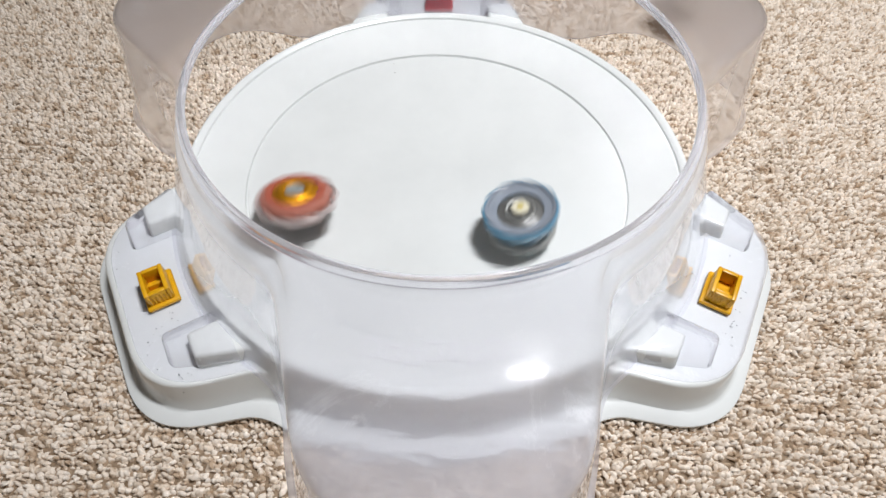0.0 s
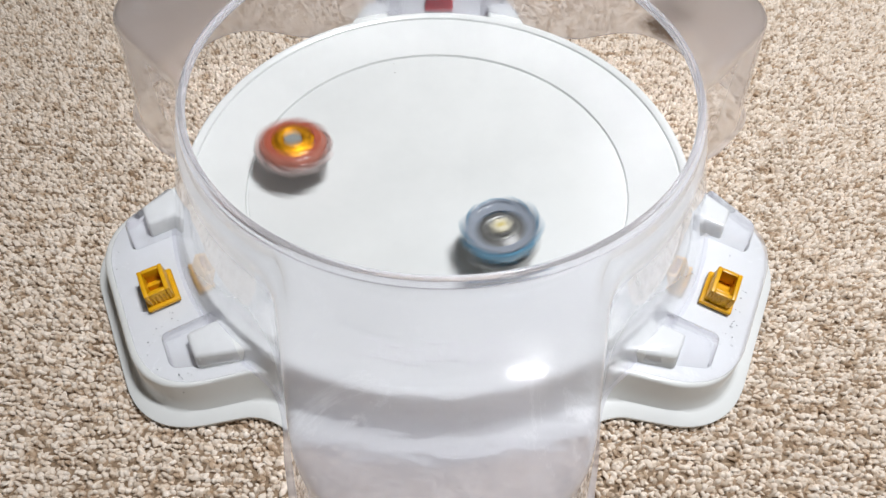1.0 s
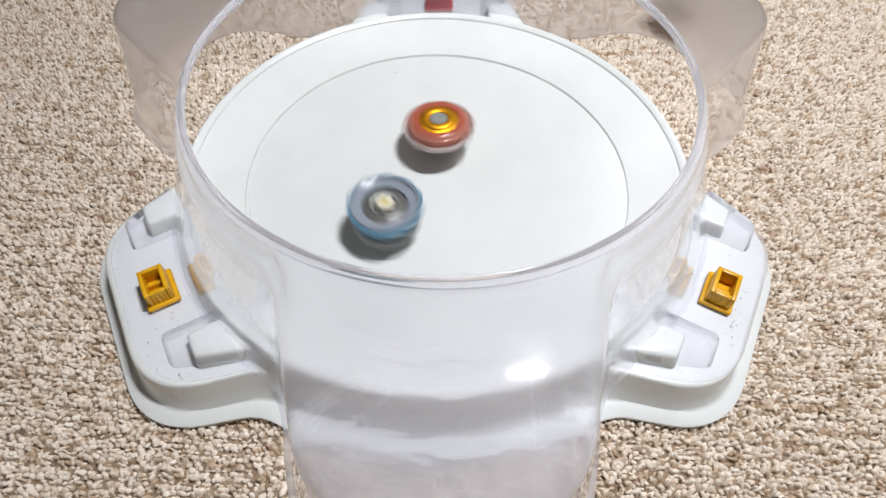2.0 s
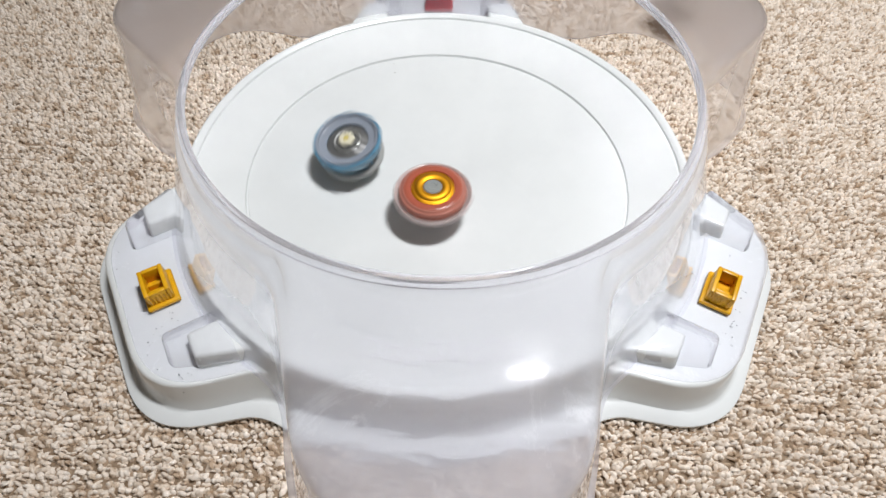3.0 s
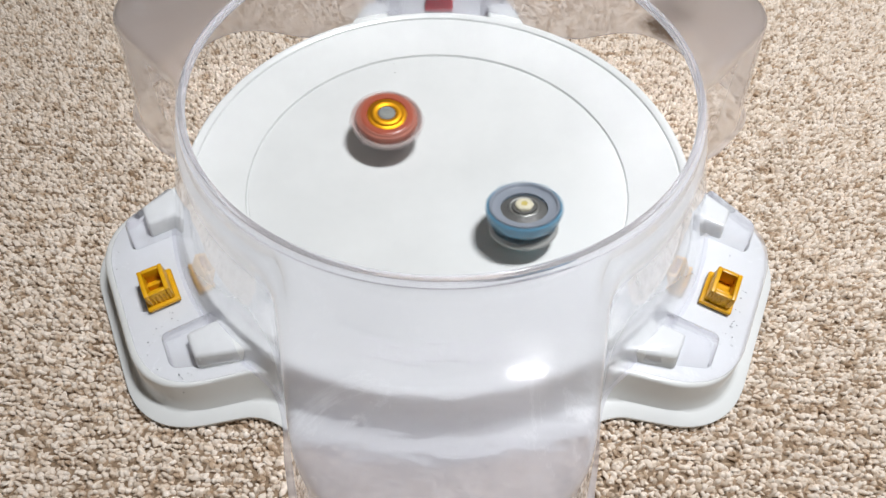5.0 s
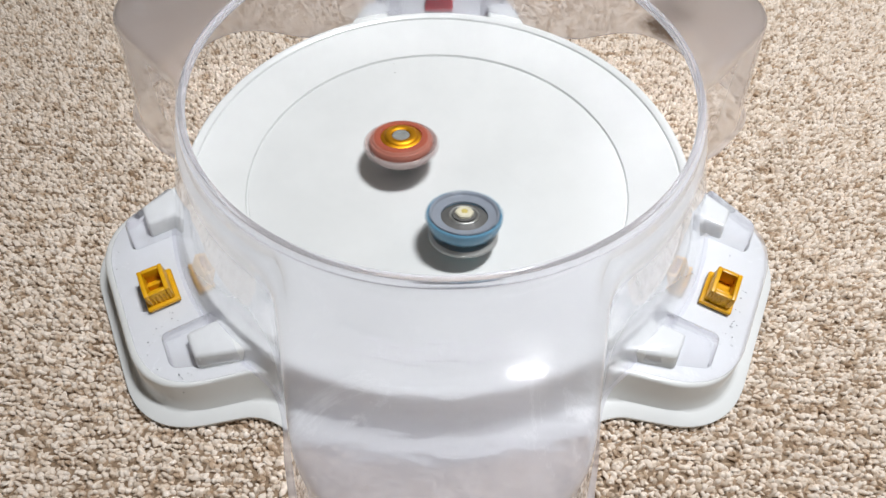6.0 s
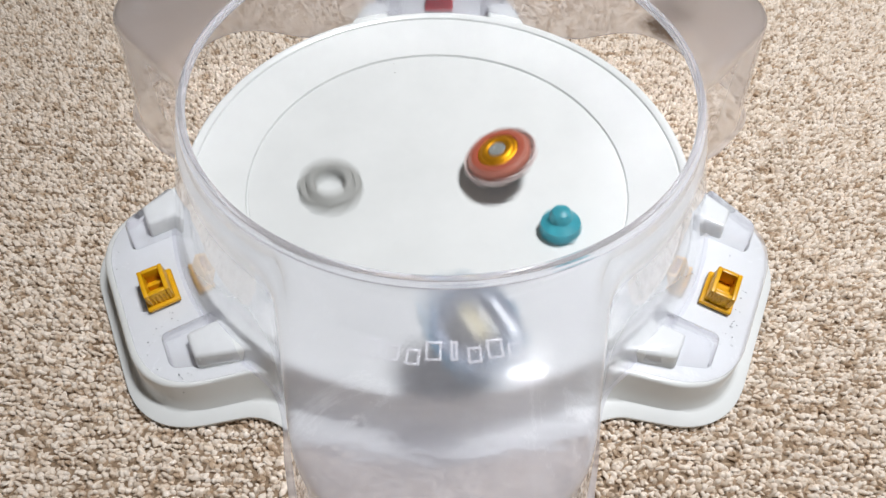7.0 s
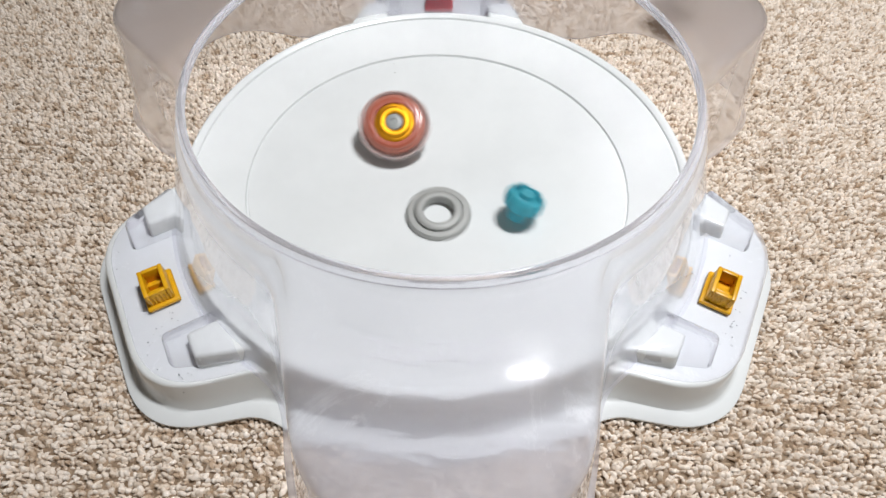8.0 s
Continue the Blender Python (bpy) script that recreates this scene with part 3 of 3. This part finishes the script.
def dirt_specks():
    """Tiny dark specks strewn over the wings."""
    rng = random.Random(12)
    bm = bmesh.new()
    for w, u0, v0, n, spread in ((210, 0.205, 0.030, 7, 0.006), (210, 0.196, 0.062, 8, 0.006), (210, 0.188, 0.022, 6, 0.008), (330, 0.210, -0.022, 12, 0.006),
                                 (330, 0.208, 0.012, 8, 0.007), (330, 0.207, -0.046, 7, 0.006), (210, 0.2, 0.0, 9, 0.025), (330, 0.2, 0.0, 9, 0.025)):
        a = radians(w + TURN)
        for _ in range(n):
            u, v = u0 + rng.gauss(0, spread * 0.4), v0 + rng.gauss(0, spread)
            if u > 0.215 or (abs(u - 0.1955) < 0.011 and abs(v) < 0.014):
                continue
            size = rng.uniform(0.00018, 0.00042)
            x, y = u * math.cos(a) - v * math.sin(a), u * math.sin(a) + v * math.cos(a)
            vs = [bm.verts.new((x + size * math.cos(k * 1.05) * rng.uniform(0.7, 1.4), y + size * math.sin(k * 1.05), 0.02725)) for k in range(6)]
            tip = bm.verts.new((x, y, 0.02725 + size * 0.8))
            for k in range(6):
                bm.faces.new((vs[k], vs[(k + 1) % 6], tip))
    ob = link_mesh("dirt_specks", bm, BLACK)
    tagged(ob, "tiny dark specks of dirt on the wings", "dirt", kind="stuff")


dirt_specks()


# ---- the spinning tops ----
LOW = 0.87                       # squat build of the tops


def driver_body(h=0.0125):
    """Tip part: a small point, a cone and a flanged collar."""
    return [(0, 0), (0.0016, 0.0003), (0.0028, 0.0015), (0.004, 0.0042), (0.0068, 0.0062), (0.0105, 0.0075), (0.0118, 0.009),
            (0.0118, 0.0108), (0.0092, 0.0118), (0.0088, h + 0.003), (0.0072, h + 0.0042), (0, h + 0.0042)]


def cogs(n, depth, points):
    def fn(k, a, r):
        return r - (depth * (0.5 + 0.5 * math.cos(n * a)) if k in points else 0)
    return fn


def disc_body(outer=0.0215, inner=0.0092, z=0.0, h=0.0062):
    return [(inner, z + 0.001), (inner + 0.001, z), (outer - 0.002, z), (outer, z + 0.0016), (outer, z + h - 0.003), (outer - 0.002, z + h - 0.0012),
            (outer - 0.0055, z + h - 0.001), (outer - 0.006, z + h - 0.0022), (inner + 0.004, z + h - 0.0022), (inner + 0.0035, z + h), (inner + 0.001, z + h), (inner, z + h - 0.001)]


def orange_top():
    root = new("spinning_top")
    part("driver", lathe(driver_body(0.0145), 32), BLACK, root, "black plastic tip")
    disc = part("disc", ring_body(disc_body(0.0208, 0.008, 0.0145), 72, cogs(9, 0.0012, (2, 3, 4, 5))), PALE, root, "pale weight disc")
    layer = part("layer", lathe([(0.0, 0.0216), (0.017, 0.0216), (0.0212, 0.0226), (0.0230, 0.0246), (0.0235, 0.0268), (0.0230, 0.0292), (0.0220, 0.0306), (0.0216, 0.0300),
                                 (0.0208, 0.0302), (0.0196, 0.0318), (0.0172, 0.0322), (0.0166, 0.0312), (0.014, 0.0312), (0.0, 0.0312)], 108, cogs(9, 0.0017, (2, 3, 4, 5, 6))), CORAL, root, "coral red translucent rim")
    edge = part("edge_ring", ring_body([(0.0212, 0.0204), (0.0242, 0.0204), (0.0268, 0.0226), (0.0273, 0.0252), (0.0266, 0.0270), (0.0254, 0.0276), (0.0225, 0.0222)], 108,
                                       cogs(9, 0.0028, (1, 2, 3, 4))), PALE, root, "pale clear edge with nine teeth")
    inner = part("inner_ring", ring_body([(0.0142, 0.0304), (0.0194, 0.0304), (0.0193, 0.0322), (0.0182, 0.0328), (0.0148, 0.0325)], 72, cogs(9, 0.0008, (1, 2, 3))), DEEP, root, "dark red inner ring")
    crown = part("crown", ring_body([(0.0062, 0.0300), (0.0146, 0.0300), (0.0147, 0.0318), (0.0136, 0.0326), (0.0121, 0.0328), (0.0115, 0.0338), (0.0100, 0.0346),
                                     (0.0078, 0.0346), (0.0064, 0.0337)], 108, cogs(9, 0.0008, (1, 2, 3))), GOLD, root, "gold plated crown")
    part("chip", lathe([(0, 0.0302), (0.0063, 0.0302), (0.0062, 0.0332), (0.0054, 0.0341), (0.0026, 0.0343), (0.0022, 0.0339), (0, 0.0339)], 24), CHIP, crown, "dark grey centre chip")
    for piece in root.children_recursive:
        piece.data.transform(Matrix.Diagonal((1, 1, LOW, 1)))
    tagged(root, "coral and gold spinning top spinning in the white bowl", "spinning top")
    return root, (disc, layer, edge, inner, crown)


def blue_layer():
    root = new("top_layer")
    rim = part("rim", ring_body([(0.0165, 0.0214), (0.0215, 0.0214), (0.0238, 0.0228), (0.0254, 0.0258), (0.0264, 0.0304), (0.0266, 0.0332), (0.0258, 0.0342), (0.0242, 0.0342), (0.0234, 0.0332), (0.0222, 0.0308), (0.0165, 0.0298)], 108,
                                cogs(9, 0.0019, (1, 2, 3, 4, 5, 6))), BLUE, root, "blue translucent rim")
    lip = part("lip", ring_body([(0.0158, 0.0302), (0.0216, 0.0310), (0.0229, 0.0330), (0.0242, 0.0345), (0.0238, 0.0352), (0.0228, 0.0348), (0.0214, 0.0328), (0.0196, 0.0320), (0.0158, 0.0315)], 108,
                                cogs(9, 0.0012, (2, 3, 4, 5))), SMOKE, root, "smoky clear lip")
    core = part("core", lathe([(0, 0.0200), (0.0164, 0.0200), (0.0166, 0.0286), (0.0155, 0.0300), (0.0125, 0.0306), (0.0112, 0.0316), (0.0085, 0.0318), (0.008, 0.0332), (0, 0.0332)], 108,
                              cogs(9, 0.0011, (3, 4, 5, 6))), DARK, root, "dark grey core")
    part("core_ring", ring_body([(0.0086, 0.0312), (0.0106, 0.0310), (0.0104, 0.0322), (0.0096, 0.0327), (0.0088, 0.0325)], 54, cogs(9, 0.0004, (1, 2))), STEEL, core, "bright metal ring")
    part("cap", lathe([(0, 0.0328), (0.0066, 0.0328), (0.0066, 0.0348), (0.0057, 0.0356), (0.0028, 0.0358), (0.0024, 0.0352), (0, 0.0352)], 6), CREAM, core, "cream six-sided cap")
    part("cap_mark", lathe([(0, 0.0353), (0.0023, 0.0353), (0.0021, 0.0356), (0, 0.0357)], 12), MARK, core, "pale yellow mark")
    for piece in root.children_recursive:
        piece.data.transform(Matrix.Diagonal((0.94, 0.94, LOW, 1)))
    tagged(root, "blue and smoky clear top layer with a cream cap", "spinning top")
    return root, (rim, lip, core)


def metal_disc():
    root = new("metal_disc")
    ring = part("ring", ring_body(disc_body(0.0228, 0.0105, -0.003, 0.0065), 108, cogs(9, 0.0009, (2, 3, 4))), ZINC, root, "", 30)
    part("collar", ring_body([(0.0106, 0.0018), (0.0165, 0.0018), (0.0163, 0.0036), (0.0150, 0.0047), (0.0132, 0.0050), (0.0114, 0.0047), (0.0106, 0.0038)], 48), ZINC, root)
    tagged(root, "grey metal weight disc with an open centre", "weight disc")
    return root, ring


def teal_driver():
    root = new("tip_driver")
    prof = [(0, 0), (0.003, 0.0003), (0.0058, 0.0018), (0.0070, 0.0042), (0.0074, 0.0082), (0.0094, 0.0098), (0.0128, 0.0120), (0.0138, 0.0146),
            (0.0138, 0.0192), (0.0128, 0.0214), (0.0098, 0.0222), (0.0092, 0.0200), (0.0056, 0.0200), (0.005, 0.0230), (0, 0.0232)]
    body = part("body", lathe([(r, z - 0.0105) for r, z in prof], 72, cogs(9, 0.0022, (7, 8, 9))), TEAL, root)
    for a in (0, 120, 240):
        part("prong", box(0.0066, 0.0090, -0.003, 0.003, 0.009, 0.0145, 0.0006), TEAL, body).matrix_basis = pose(0, 0, 0, 0, 0, a)
    tagged(root, "teal plastic tip driver of the blue top", "tip driver")
    return root, body


ORANGE, ORANGE_SPIN = orange_top()
LAYER, LAYER_SPIN = blue_layer()
DISC, DISC_SPIN = metal_disc()
DRIVER, DRIVER_SPIN = teal_driver()


# ---- what moves ----
def top(x, y, lean_x, lean_y):
    """A top's pose with its tip on the bowl at x, y (millimetres), its axis leaning by some degrees towards +x and +y."""
    x, y, lean = x / 1000, y / 1000 + 0.0062, math.hypot(lean_x, lean_y)
    turn = Matrix.Rotation(radians(lean), 4, Vector((-lean_y, lean_x, 0)) if lean else Vector((1, 0, 0)))
    return Matrix.Translation((x, y, dish_z(math.hypot(x, y)) + 0.0003)) @ turn


def up(rows, dz):
    """The same rows for a part of the top that sits dz above its tip."""
    return [(t, m @ pose(0, 0, dz)) for t, m in rows]


def flat(x, y, dz, rx=0, ry=0, rz=0):
    """The pose of a loose piece whose middle is dz above the bowl at x, y (millimetres)."""
    x, y = x / 1000 + 0.0012, y / 1000 + 0.0018
    return pose(x, y, dish_z(math.hypot(x, y)) + dz, rx, ry, rz)


def motions():
    walk(ORANGE, [
        (0, top(-90.1, -52.3, 0, 15)), (0.1, top(-85.7, -91.8, 0, 15)), (0.2, top(-29.8, -111.7, 0, 14)), (0.3, top(29.7, -100.1, -1, 13)),
        (0.4, top(70.8, -61, -3, 10)), (0.5, top(69.9, -12.9, -5, 8)), (0.6, top(34.2, 39.4, -3, 4)), (0.7, top(-22.2, 75, -1, 0)),
        (0.8, top(-76.7, 82.7, 1, -1)), (0.9, top(-104.5, 44.4, 3, 0)), (1, top(-101.2, -1.2, 5, 2)), (1.1, top(-76.5, -35, 4, 3)),
        (1.2, top(-41.5, -48.1, 3, 4)), (1.3, top(-14.4, -46.7, 2, 4)), (1.4, top(10.6, -40.1, 1, 3)), (1.5, top(26.2, -36.2, 0, 2)),
        (1.6, top(36.7, -19.6, -2, 1)), (1.7, top(38.3, 0, -3, 0)), (2, top(0.4, 27.5, -1, 1)), (2.25, top(-40.7, 19.7, 0, 1)),
        (2.55, top(-48.7, -17.4, 2, 2)), (2.8, top(-25.6, -27, 3, 2)), (2.9, top(-12, -31.6, 2, 1)), (3, top(-2.6, -36.4, 0, 0)),
        (3.1, top(1, -34.4, 1, -1)), (3.2, top(12.9, -26.7, 2, -2)), (3.3, top(32.5, -16.4, 3, -4)), (3.4, top(35.2, -9.2, 4, -6)),
        (3.5, top(27.6, -2.9, 6, -8)), (3.6, top(16.3, 1.4, 5, -6)), (3.7, top(8.2, 9.5, 4, -3)), (3.8, top(-10.4, 34.4, 2, -2)),
        (3.9, top(-23.9, 44.9, 1, -1)), (4, top(-29.2, 35, 0, 0)), (4.1, top(-30.2, 22.2, 2, -2)), (4.2, top(-36.1, 30.6, 3, -4)),
        (4.3, top(-41.7, 49.9, 4, -7)), (4.4, top(-39.1, 47, 5, -10)), (4.5, top(-29.5, 34.6, 6, -13)), (4.6, top(-18, 19.6, 5, -14)),
        (4.7, top(-7.9, 8.5, 3, -15)), (4.95, top(-31.8, 36.1, 4, -9)), (5.2, top(-49.5, 18.8, 4, -1)), (5.45, top(-39.6, -17, 3, 4)),
        (5.65, top(-20, -19.3, 1, 6)), (5.8, top(-11.4, -4.8, 0, 8)), (5.9, top(-23.5, 8, 0, 8)), (6, top(-26.1, 6.4, 0, 9)),
        (6.1, top(-27.2, 0.7, 1, 5)), (6.2, top(-26.6, -3.3, 2, 2)), (6.3, top(-26.2, 19.7, 3, -4)), (6.4, top(-22.3, 40.9, 2, -11)),
        (6.5, top(-18.5, 46.1, 2, -18)), (6.6, top(-10.8, 41.9, -3, -17)), (6.7, top(-0.4, 31.6, -8, -16)), (6.8, top(26.6, 33.7, -15, -9)),
        (6.9, top(43, 19.8, -19, -3)), (7, top(51.4, -1.5, -22, 2)), (7.1, top(50.6, -25.8, -18, 8)), (7.2, top(37.3, -40.2, -14, 13)),
        (7.3, top(17.5, -53.8, -8, 18)), (7.4, top(-5.2, -62, 0, 21)), (7.5, top(-26.9, -62.1, 8, 24)), (7.6, top(-47.3, -42.4, 14, 17)),
        (7.7, top(-63.3, -26.4, 19, 10)), (7.8, top(-65.1, 2.3, 18, -1)), (7.9, top(-52, 22.9, 11, -14)), (8, top(-33.3, 38.8, 3, -27))])
    together = [
        (0, top(57.7, -56.8, -10, 3)), (0.1, top(62.3, -26.2, -10, 2)), (0.2, top(52.3, 4.7, -10, 1)), (0.3, top(30.7, 19.6, -10, -1)),
        (0.4, top(3.9, 17.8, -10, -2)), (0.5, top(-22, 4.1, -10, -3)), (0.6, top(-36.4, -19.1, -8, 0)), (0.7, top(-34.8, -45.9, -5, 3)),
        (0.8, top(-16.1, -67.5, -5, 4)), (0.9, top(11.4, -77.4, -6, 5)), (1, top(43.9, -72.5, -8, 5)), (1.1, top(63.7, -50.1, -7, 4)),
        (1.2, top(57.2, -20.9, -6, 3)), (1.3, top(31.6, 1.9, -5, 2)), (1.4, top(-3.8, 33.4, -2, 1)), (1.5, top(-34.8, 67.7, 0, 0)),
        (1.6, top(-55.5, 69.9, 1, 0)), (1.7, top(-59.3, 43.1, 2, 0)), (1.95, top(-44.7, -31.7, 1, -1)), (2.15, top(0.2, -73.8, 0, -2)),
        (2.4, top(54.5, -48.2, -2, -3)), (2.6, top(44.1, 13.3, -3, -3)), (2.8, top(-3, 41.5, -4, -4)), (2.9, top(-40, 25.6, -6, -6)),
        (3, top(-59, 8.1, -8, -8)), (3.1, top(-54.4, -22.1, -6, -3)), (3.2, top(-44.5, -51.4, -4, 2)), (3.3, top(-37.9, -71.5, -3, 5)),
        (3.4, top(-14.3, -81.3, -3, 8)), (3.5, top(13.9, -80.1, -3, 11)), (3.6, top(39.2, -60.6, -4, 10)), (3.7, top(45.5, -45.7, -5, 9)),
        (3.8, top(51, -53, -6, 8)), (3.9, top(43.5, -58.9, -6, 7)), (4, top(29.5, -49.5, -6, 6)), (4.1, top(14, -42.7, -4, 8)),
        (4.2, top(9.1, -62.4, -3, 9)), (4.3, top(19.4, -94.1, -2, 11)), (4.4, top(33.5, -100.8, -3, 12)), (4.5, top(47.7, -90.1, -3, 14)),
        (4.6, top(47.7, -66.3, -3, 12)), (4.7, top(38.5, -43, -3, 10)), (4.95, top(57.9, -52.7, -4, 11)), (5.2, top(50.5, -77.6, -5, 12)),
        (5.45, top(28.8, -83.2, -4, 12)), (5.65, top(17.7, -68.2, -3, 12)), (5.8, top(22.2, -55.1, -2, 12)), (5.9, top(20.9, -63.2, 0, 15)),
        (6, top(17.7, -65.9, 0, 14)), (6.1, top(11.3, -65.8, 0, 14)), (6.2, top(1.8, -63.6, 0, 13)), (6.3, top(-1.7, -81.4, 0, 13)),
        (6.4, top(-0.7, -92.3, 0, 12)), (6.5, top(1.4, -82.9, 0, 12)), (6.6, top(3.5, -65.1, 0, 10)), (6.7, top(5.6, -41.9, 0, 8))]
    spin = [(i / 30, pose(0, 0, 0, 0, 0, 80 * i)) for i in range(241)]
    for piece in (*ORANGE_SPIN, *LAYER_SPIN, DISC_SPIN, DRIVER_SPIN):
        walk(piece, spin)
    burst_a, burst_b = pose(-0.015, -0.033, 0.042, 8, -6, 0), pose(-0.0425, -0.070, 0.034, -10, 8, 20)
    # the blue top bursts: layer, disc and driver part ways
    walk(LAYER, together + [
        (6.8, burst_a), (6.9, burst_b), (7.0, pose(0.0115, -0.148, 0.058, 16, 8, 50)),
        (7.1, pose(0.035, -0.236, -0.004, -8, 0, 70)), (7.2, pose(0.04, -0.31, -0.018, 0, 0, 80)), (7.3, pose(0.042, -0.345, -0.0185, 0, 0, 85)),
        (7.6, pose(0.043, -0.36, -0.0185, 0, 0, 88)), (8.0, pose(0.043, -0.36, -0.0185, 0, 0, 88))])
    walk(DISC, up(together, 0.0145 * LOW) + [
        (6.8, burst_a @ pose(0, 0, 0.0126)), (6.9, burst_b @ pose(0, 0, 0.0126)), (7.0, flat(-76.5, -12.3, 0.0033, 2, 4)), (7.1, flat(-82.7, 24.7, 0.0033, -3, 5)),
        (7.2, flat(-61.6, 40.5, 0.0033, -5, 3)), (7.3, flat(-28.6, 37.4, 0.0033, -4, 1)), (7.4, flat(3, 21.2, 0.0033)), (7.5, flat(24.1, 3.7, 0.0033)),
        (7.6, flat(35.2, -14.8, 0.0033, 1, -2)), (7.7, flat(34.7, -31, 0.0033, 2, -2)), (7.8, flat(25.9, -37.4, 0.0033, 3, -2)), (7.9, flat(12.5, -39.3, 0.0033, 3, 0)),
        (8.0, flat(0.1, -33.3, 0.0033, 3, 0))])
    walk(DRIVER, up(together, 0.0105 * LOW) + [
        (6.8, flat(19.5, -41.5, 0.016, 55, 10, 0)), (6.9, flat(58.4, -52.6, 0.014, 115, 5, 40)), (7, flat(80.2, -47.7, 0.0112, 172, 4, 80)), (7.1, flat(72.8, -37.3, 0.0112, 178, -6, 120)),
        (7.2, flat(88.4, -49, 0.0115, 186, 8, 160)), (7.3, flat(84.7, -60.8, 0.0118, 195, -8, 200)), (7.4, flat(55.4, -62.8, 0.0122, 168, 6, 240)), (7.5, flat(19.5, -47, 0.0125, 176, -6, 280)),
        (7.6, flat(31.8, -73.1, 0.015, 235, 15, 320)), (7.7, flat(68.6, -101, 0.0145, 290, 10, 360)), (7.8, flat(86.3, -92, 0.013, 325, -10, 400)), (7.9, flat(77.9, -58, 0.012, 350, 6, 440)),
        (8, flat(54.7, -36.1, 0.012, 385, 4, 480))])


motions()
